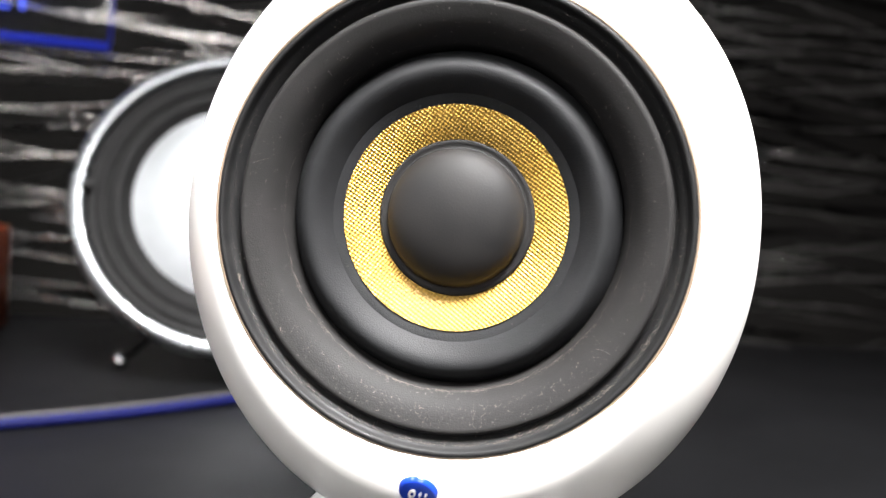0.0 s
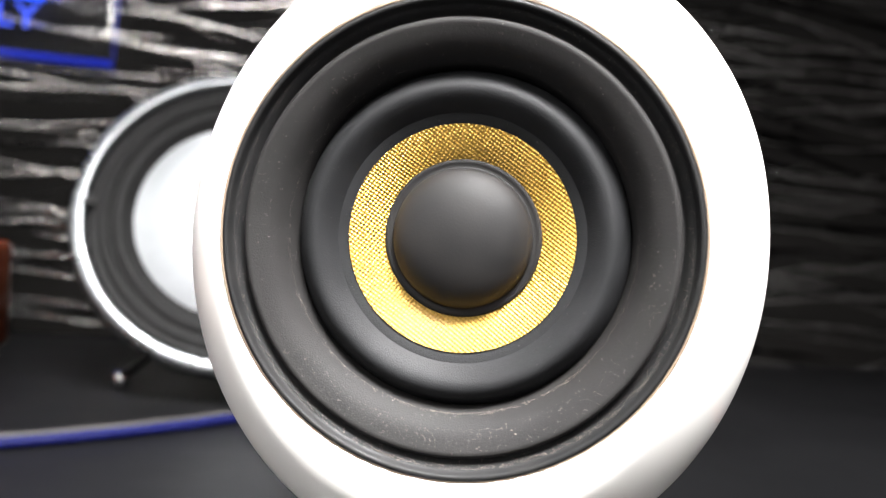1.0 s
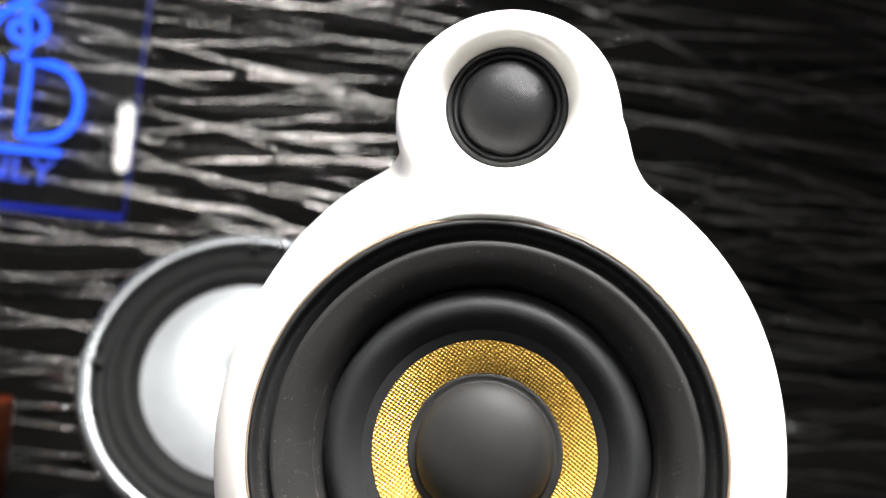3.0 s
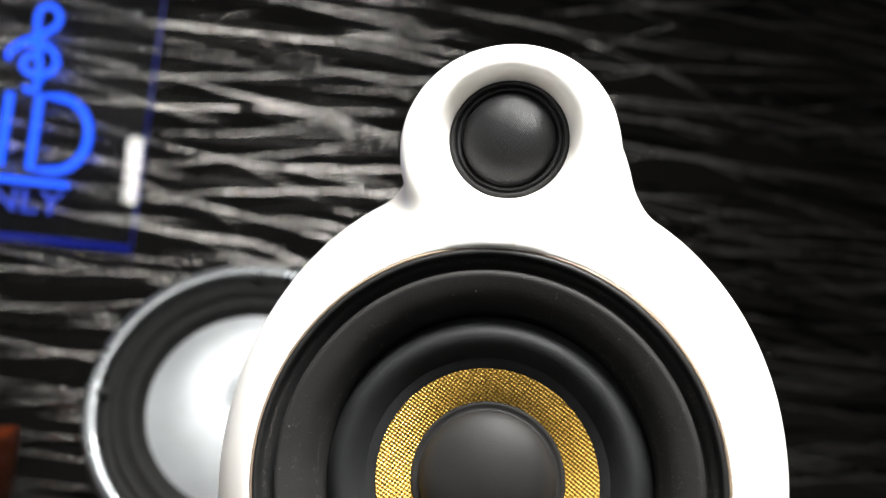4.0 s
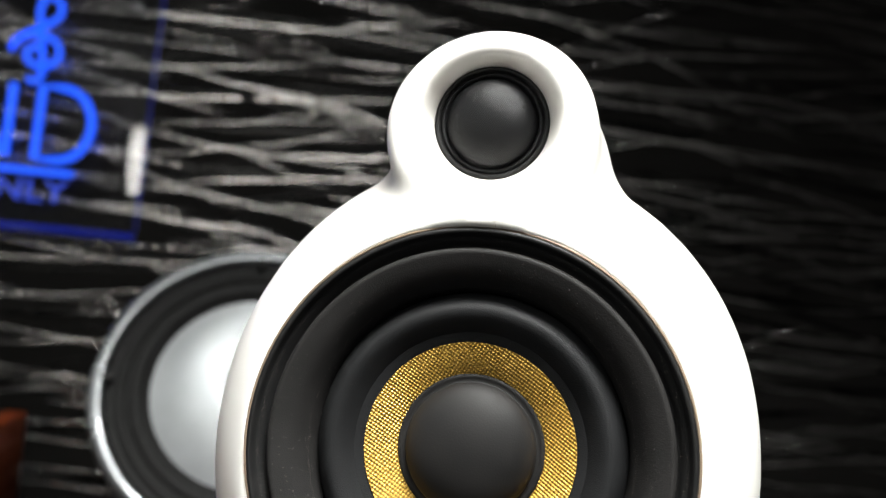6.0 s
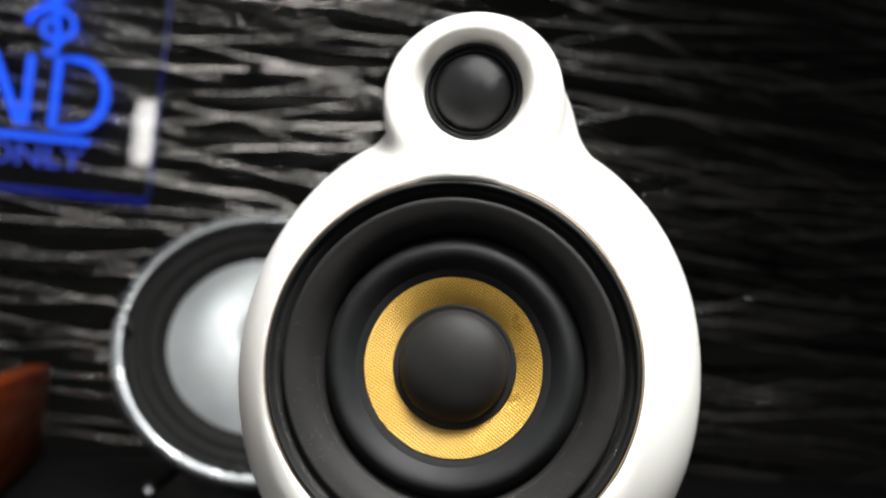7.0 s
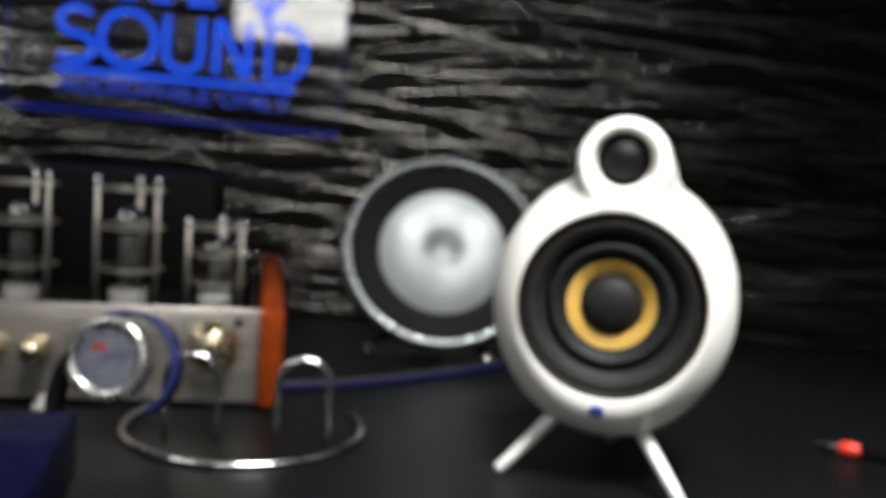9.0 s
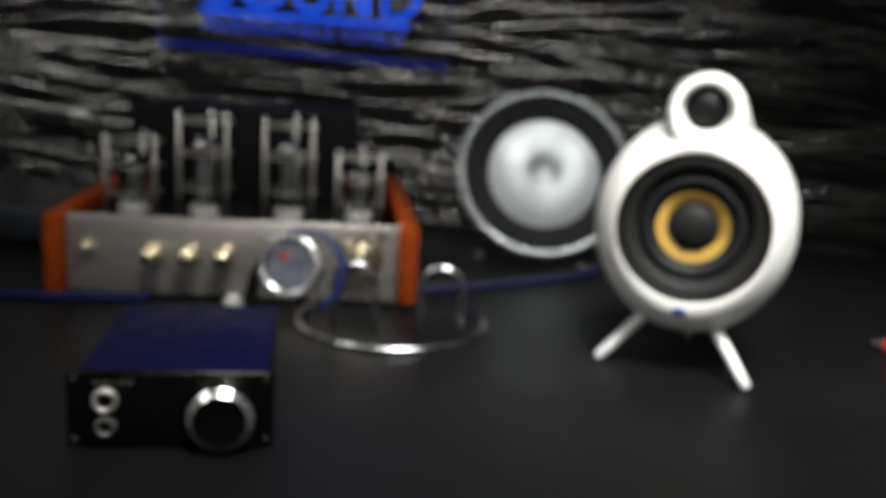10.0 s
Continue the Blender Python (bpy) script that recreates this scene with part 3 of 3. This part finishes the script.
def tube_set(x, y, z0, top, w):
    """A glass tube in its socket, and the three-post wire cage round it."""
    cage = part("tube_cage", tube([(x - w / 2, y, z0), (x - w / 2, y, top)], 0.0020, 12), STEEL, amp, "steel wire tube guard")
    for px, py in ((w / 2, 0.0), (w * 0.08, 0.040)):
        part("post", tube([(x + px, y + py, z0), (x + px, y + py, top)], 0.0020, 12), STEEL, cage)
    for px, py in ((-w / 2, 0.0), (w / 2, 0.0), (w * 0.08, 0.040)):
        part("post_cap", ball(0.0036, (x + px, y + py, top)), CHROME, cage)
    for f in (0.28, 0.62, 0.93):
        h = z0 + (top - z0) * f
        cx, cy, r = x + w * 0.02, y + 0.014, w * 0.57
        part("wire_ring", tube([(cx + r * math.cos(a * math.pi / 12), cy + r * math.sin(a * math.pi / 12), h) for a in range(24)], 0.0009, 8, True), STEEL, cage)
    hh = (top - z0) * 0.80
    r = w * 0.32
    glass = part("tube", lathe([(r, 0.012), (r, hh * 0.80), (r * 0.92, hh * 0.90), (r * 0.6, hh * 0.97), (r * 0.18, hh), (0, hh * 1.04)], "Z", 32, (x, y + 0.014, z0)), GLASS, amp, "clear glass vacuum tube")
    part("getter", lathe([(r * 0.90, hh * 0.86), (r * 0.85, hh * 0.905), (r * 0.55, hh * 0.955), (0, hh * 0.98)], "Z", 32, (x, y + 0.014, z0)), GETTER, glass, "silvered tube top")
    part("tube_plate", box(r * 0.95, r * 0.7, hh * 0.5, (x, y + 0.014, z0 + hh * 0.42), 0.001), PLATE, glass)
    part("socket", lathe([(r * 1.0, 0), (r * 1.0, 0.010), (r * 0.92, 0.012), (0, 0.012)], "Z", 32, (x, y + 0.014, z0)), CERAMIC, amp, "white ceramic tube socket")


for cx, top, w in ((-0.1165, 0.160, 0.049), (-0.0425, 0.186, 0.049), (0.0470, 0.185, 0.050), (0.1220, 0.153, 0.046)):
    tube_set(cx, 0.050, 0.078, top, w)

# ------------------------------------------------------------ grey case at the far left
case2 = thing("equipment_case", pose(-0.80, 0.33, 0), "grey-blue metal equipment case beside the amplifier", "equipment")
part("case", box(0.30, 0.22, 0.040, (0, 0.11, 0.030), 0.003), GREYBOX, case2)
for fx in (-0.12, 0.12):
    part("foot", box(0.02, 0.16, 0.010, (fx, 0.11, 0.005), 0.001), CHASSIS, case2)
for gx in (0.055, 0.118):
    part("tube", lathe([(0.011, 0), (0.012, 0.012), (0.012, 0.034), (0.008, 0.044), (0, 0.047)], "Z", 24, (gx, 0.03, 0.050)), GLASS, case2, "small glass tube")

# ------------------------------------------------------------ small black amplifier with knob
dac = thing("headphone_amplifier", pose(-0.3725, -0.197, 0, 0, 0, 9.5), "small dark blue metal headphone amplifier with black front", "amplifier")
part("case", box(0.122, 0.168, 0.043, (0, 0.086, 0.027), 0.0025), CASE, dac, "dark blue anodised case")
front = part("front_plate", box(0.130, 0.005, 0.051, (0, -0.0005, 0.0275), 0.0022), FRONT, dac, "glossy black front plate")
for sx in (-1, 1):
    for sz in (-1, 1):
        part("screw", lathe([(0, -0.0045), (0.0022, -0.0044), (0.0024, -0.0028)], "Y", 16, (sx * 0.060, 0, 0.0275 + sz * 0.0205)), TRIM, front)
knob_body = part("knob", lathe([(0.0262, -0.003), (0.0262, -0.0048), (0.0252, -0.0054), (0.0212, -0.0055), (0.0212, -0.0155), (0.0168, -0.0192)], "Y", 48, (0.032, 0, 0.0255)), FRONT, dac, "black knob with bright chamfered rim")
part("rim", lathe([(0.0214, -0.0157), (0.0168, -0.0202)], "Y", 64, (0.032, 0, 0.0255)), WATCH_METAL, knob_body, "polished knob rim")
part("knob_face", lathe([(0.0170, -0.0196), (0.014, -0.0190), (0, -0.0190)], "Y", 48, (0.032, 0, 0.0255)), FRONT, knob_body)
for jz, jr, jm in ((0.034, 0.0085, STEEL), (0.0165, 0.0070, PLATE)):
    jack = part("jack", lathe([(jr, -0.003), (jr, -0.0055), (jr * 0.85, -0.0072), (jr * 0.62, -0.0072), (jr * 0.55, -0.0032)], "Y", 32, (-0.0405, 0, jz)), jm, dac, "metal socket ring")
    part("hole", lathe([(jr * 0.60, -0.0050), (0, -0.0046)], "Y", 24, (-0.0405, 0, jz)), CHASSIS, jack, "dark socket hole")
for bx in range(5):
    part("print_bar", box(0.0035, 0.0004, 0.0016, (-0.046 + bx * 0.0052, -0.0033, 0.0455)), PLATE, front)
for fx in (-0.045, 0.045):
    for fy in (0.015, 0.155):
        part("foot", lathe([(0, 0), (0.006, 0), (0.006, 0.006), (0, 0.006)], "Z", 20, (fx, fy, 0)), TRIM, dac)

# ------------------------------------------------------------ chrome wire stand
stand = thing("wire_stand", pose(-0.2545, 0.113, 0), "chrome wire stand with round base and two upright loops", "stand")
RAD, WR = 0.0915, 0.0027
ring = [(RAD * math.cos(a), RAD * math.sin(a), WR) for a in [radians(150 + 240 * k / 60) for k in range(61)]]
part("base_ring", tube(ring, WR, 12), CHROME, stand)
for lx in (-0.032, 0.049):
    y0 = -0.046
    pts = [(lx - 0.019, y0, WR)] + [(lx + 0.019 * math.cos(radians(180 - k * 15)), y0, 0.050 + 0.019 * math.sin(radians(180 - k * 15))) for k in range(13)] + [(lx + 0.019, y0, WR)]
    part("loop", tube(pts, WR, 12), CHROME, stand, "bent chrome wire loop")

# ------------------------------------------------------------ watch on its strap
watch = thing("wristwatch", pose(-0.3455, 0.062, 0.0635, -12, 0, -8), "large silver wristwatch with dark blue strap standing on the table", "watch")
part("watch_case", lathe([(0.0215, -0.0042), (0.0225, -0.0066), (0.0275, -0.0078), (0.0305, -0.0060), (0.0320, -0.001), (0.0315, 0.006), (0.028, 0.008), (0, 0.008)], segments=64), WATCH_METAL, watch, "silver metal watch case")
dial = part("dial", lathe([(0.0232, -0.0042), (0.0100, -0.0044), (0, -0.0044)], segments=48), DIAL, watch, "pale printed dial")
part("dial_print", box(0.010, 0.0006, 0.006, (-0.006, -0.0048, 0.008), 0.0002), DIAL_RED, dial, "red print on the dial")
part("crystal", lathe([(0.0222, -0.0060), (0.018, -0.0078), (0.010, -0.0088), (0, -0.0092)], segments=48), GLASS, watch, "domed glass")


def band(points, width, thick, across=Vector((1, 0, 0))):
    """A flat strap along a line of points."""
    bm = bmesh.new()
    rings = []
    n = len(points)
    for i, p in enumerate(points):
        d = (Vector(points[min(i + 1, n - 1)]) - Vector(points[max(i - 1, 0)])).normalized()
        s = (across - d * across.dot(d)).normalized()
        u = d.cross(s)
        rings.append([bm.verts.new(Vector(p) + s * a * width / 2 + u * b * thick / 2) for a, b in ((-1, -1), (1, -1), (1, 1), (-1, 1))])
    for p, q in zip(rings, rings[1:]):
        for k in range(4):
            bm.faces.new((p[k], p[(k + 1) % 4], q[(k + 1) % 4], q[k]))
    bm.faces.new(rings[0][::-1])
    bm.faces.new(rings[-1])
    return bm


loop = [(0.0115 + 0.0375 * math.cos(radians(a)), 0.006, -0.004 + 0.0375 * math.sin(radians(a))) for a in range(-58, 178, 7)]
part("strap", band(loop, 0.019, 0.0035, Vector((0, 1, 0))), STRAP, watch, "dark blue strap looped loosely round the case")
to_watch = watch.matrix_world.inverted()
tail = bez((-0.371, 0.064, 0.064), (-0.384, 0.060, 0.046), (-0.384, 0.056, 0.012), (-0.371, 0.040, 0.0030), 12) + [Vector((-0.366, 0.016, 0.0026)), Vector((-0.360, -0.010, 0.0026))]
part("strap_tail", band([to_watch @ p for p in tail], 0.017, 0.0030, Vector((0.3, 1, 0))), CHASSIS, watch, "black inner strap end lying on the table")
buckle = box(0.007, 0.026, 0.0045, (0, 0, 0), 0.0012)
bmesh.ops.transform(buckle, matrix=to_watch @ pose(-0.3680, 0.038, 0.0072, 14, 0, 8), verts=buckle.verts)
part("buckle", buckle, CHROME, watch, "bright metal strap buckle")

# ------------------------------------------------------------ cables and small things
def cable(name, pts, r, material, label):
    return tagged(part(name, tube(pts, r, 12), material), label, "cable")


run = bez((-0.262, 0.222, 0.0032), (-0.18, 0.262, 0.0032), (-0.13, 0.268, 0.0032), (-0.01, 0.385, 0.0032), 40)
cable("speaker_cable", run, 0.0032, BLUE_CABLE, "blue braided speaker cable lying on the table")
cable("power_cable", [p + Vector((-0.004, 0.010, -0.0002)) for p in run], 0.0030, GREY_CABLE, "dark grey cable lying beside the blue one")
cable("signal_cable", bez((-0.95, 0.10, 0.0042), (-0.80, 0.13, 0.0042), (-0.60, 0.10, 0.0042), (-0.50, 0.135, 0.0042), 30), 0.0042, BLUE_CABLE, "blue braided cable in front of the amplifier")

plug = thing("phono_plug", pose(0.231, 0.120, 0.0062, 0, 0, -28), "red and silver phono plug on a black cable", "plug")
part("tip", lathe([(0, -0.020), (0.0015, -0.020), (0.0018, -0.012), (0.0045, -0.011), (0.0048, -0.003), (0.0052, 0)], "X", 24), CHROME, plug, "bright metal contact")
part("sleeve", lathe([(0.0052, 0.0), (0.0062, 0.001), (0.0062, 0.014), (0.0050, 0.016)], "X", 24), RED, plug, "red plastic sleeve")
part("cord", tube([(0.015, 0, 0), (0.06, -0.003, -0.002), (0.14, -0.012, -0.0028), (0.30, -0.03, -0.0028)], 0.0032, 10), CHASSIS, plug, "black cord")

cone_bit = part("plastic_cap", lathe([(0, 0), (0.010, 0), (0.010, 0.004), (0.006, 0.009), (0.003, 0.012), (0, 0.0125)], "Z", 24), CERAMIC)
cone_bit.location = (-0.418, 0.140, 0)
tagged(cone_bit, "small white plastic cap lying on the table", "cap")

# ------------------------------------------------------------ lit acrylic sign
sign = thing("acrylic_sign", pose(-0.4365, 0.612, 0.2525, 0, 1.6, 0), "clear acrylic sign with blue glowing lettering on the wall", "sign")
SW, SH = 0.424, 0.235
sheet = part("sheet", box(SW, 0.005, SH, (0, 0, SH / 2), 0.0006), ACRYLIC, sign, "clear acrylic sheet", smooth=False)
sheet.visible_shadow = False
for sx in (-1, 1):
    part("edge_glow", box(0.0006, 0.005, SH, (sx * (SW / 2 + 0.0008), 0, SH / 2)), NEON_EDGE, sign)
part("edge_glow", box(SW, 0.005, 0.0060, (0, 0, -0.0034)), NEON_EDGE, sign)
for sx in (-1, 1):
    part("standoff", lathe([(0.004, 0.0025), (0.004, 0.0158), (0, 0.0158)], "Y", 16, (sx * 0.19, 0, SH - 0.018)), CHROME, sign)


def stroke(points, w, name, material, closed=False):
    """An engraved stroke on the sheet's face, a flat bar of the width w."""
    bm = bmesh.new()
    n = len(points)
    rings = []
    for i, (x, z) in enumerate(points):
        a = points[(i - 1) % n] if closed or i else points[i]
        b = points[(i + 1) % n] if closed or i < n - 1 else points[i]
        d = Vector((b[0] - a[0], 0, b[1] - a[1])).normalized()
        s = Vector((-d.z, 0, d.x)) * w / 2
        p = Vector((x, 0, z))
        rings.append([bm.verts.new(p + s + Vector((0, -0.0031, 0))), bm.verts.new(p - s + Vector((0, -0.0031, 0))), bm.verts.new(p - s + Vector((0, -0.0024, 0))), bm.verts.new(p + s + Vector((0, -0.0024, 0)))])
    for i in range(n if closed else n - 1):
        p, q = rings[i], rings[(i + 1) % n]
        for k in range(4):
            bm.faces.new((p[k], p[(k + 1) % 4], q[(k + 1) % 4], q[k]))
    if not closed:
        bm.faces.new(rings[0][::-1])
        bm.faces.new(rings[-1])
    return part(name, bm, material, sign, smooth=False)


def oval(cx, cz, rx, rz, n=32):
    return [(cx + rx * math.cos(2 * math.pi * k / n), cz + rz * math.sin(2 * math.pi * k / n)) for k in range(n)]


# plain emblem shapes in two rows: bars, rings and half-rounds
LW = 0.0076
Z0, Z1 = 0.060, 0.128
mid, hz = (Z0 + Z1) / 2, (Z1 - Z0) / 2


def half_round(x, w, z0, z1):
    m, h = (z0 + z1) / 2, (z1 - z0) / 2
    return [(x, z0), (x + w * 0.4, z0)] + [(x + w * 0.4 + w * 0.6 * math.sin(radians(k * 15)), m - h * math.cos(radians(k * 15))) for k in range(1, 12)] + [(x + w * 0.4, z1), (x, z1)]


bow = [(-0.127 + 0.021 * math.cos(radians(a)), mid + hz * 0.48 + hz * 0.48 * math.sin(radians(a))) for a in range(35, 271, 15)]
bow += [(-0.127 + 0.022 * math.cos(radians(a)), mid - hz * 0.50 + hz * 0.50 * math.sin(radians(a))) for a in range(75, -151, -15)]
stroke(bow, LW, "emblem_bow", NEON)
stroke(oval(-0.062, mid, 0.034, hz), LW, "emblem_ring", NEON, True)
stroke([(-0.014, Z1), (-0.014, Z0 + 0.022)] + [(0.008 - 0.022 * math.cos(radians(k * 15)), Z0 + 0.022 - 0.022 * math.sin(radians(k * 15))) for k in range(1, 12)] + [(0.030, Z0 + 0.022), (0.030, Z1)], LW, "emblem_bow", NEON)
for nx in (0.050, 0.090):
    stroke([(nx, Z0), (nx, Z1)], LW, "emblem_bar", NEON)
stroke([(0.0545, Z1), (0.0855, Z0)], LW, "emblem_bar", NEON)
stroke(half_round(0.116, 0.047, Z0, Z1), LW, "emblem_half_round", NEON, True)
for bx, bw in ((-0.120, 0.020), (-0.075, 0.020), (-0.030, 0.020), (0.015, 0.030)):
    stroke([(bx, 0.143), (bx, 0.200)], LW, "emblem_bar", NEON)
    stroke([(bx + LW / 2, 0.1472), (bx + bw, 0.1472)], LW, "emblem_bar", NEON)
    stroke([(bx + LW / 2, 0.1958), (bx + bw, 0.1958)], LW, "emblem_bar", NEON)
CX, CZ = 0.108, 0.158
clef = []
for a in range(-300, 181, 20):
    r = 0.006 + 0.018 * (a + 300) / 480
    clef.append((CX + 1.05 * r * math.cos(radians(a)), CZ + 0.88 * r * math.sin(radians(a))))
clef += [(p.x, p.z) for p in bez((CX - 0.0252, 0, CZ), (CX - 0.026, 0, CZ + 0.022), (CX + 0.020, 0, CZ + 0.026), (CX + 0.015, 0, CZ + 0.046), 10)[1:]]
clef += [(p.x, p.z) for p in bez((CX + 0.015, 0, CZ + 0.046), (CX + 0.012, 0, CZ + 0.058), (CX - 0.006, 0, CZ + 0.060), (CX - 0.004, 0, CZ + 0.038), 8)[1:]]
clef += [(p.x, p.z) for p in bez((CX - 0.004, 0, CZ + 0.038), (CX + 0.002, 0, CZ + 0.006), (CX + 0.008, 0, CZ - 0.020), (CX + 0.002, 0, CZ - 0.026), 8)[1:]]
clef += [(CX - 0.004, CZ - 0.027), (CX - 0.007, CZ - 0.023)]
stroke(clef, 0.0058, "emblem_curl", NEON)
stroke([(-0.152, 0.0485), (0.152, 0.0485)], 0.0062, "emblem_line", NEON)

text = bpy.data.curves.new("tagline", "FONT")
text.body = "AUDIOPHILE ONLY"
text.size, text.extrude, text.align_x = 0.0305, 0.0004, "CENTER"
probe = new("tagline", text)
bpy.context.view_layer.update()
me = bpy.data.meshes.new_from_object(probe.evaluated_get(bpy.context.evaluated_depsgraph_get()))
bpy.data.objects.remove(probe)
xs = [v.co.x for v in me.vertices]
fit_x = 0.298 / (max(xs) - min(xs))
me.transform(pose(0, -0.0029, 0.0205, 90, 0, 0) @ Matrix.Diagonal((fit_x, 1, 1, 1)))
me.materials.clear()
me.materials.append(NEON_DIM)
under(new("tagline", me), sign, "blue glowing words Audiophile Only")
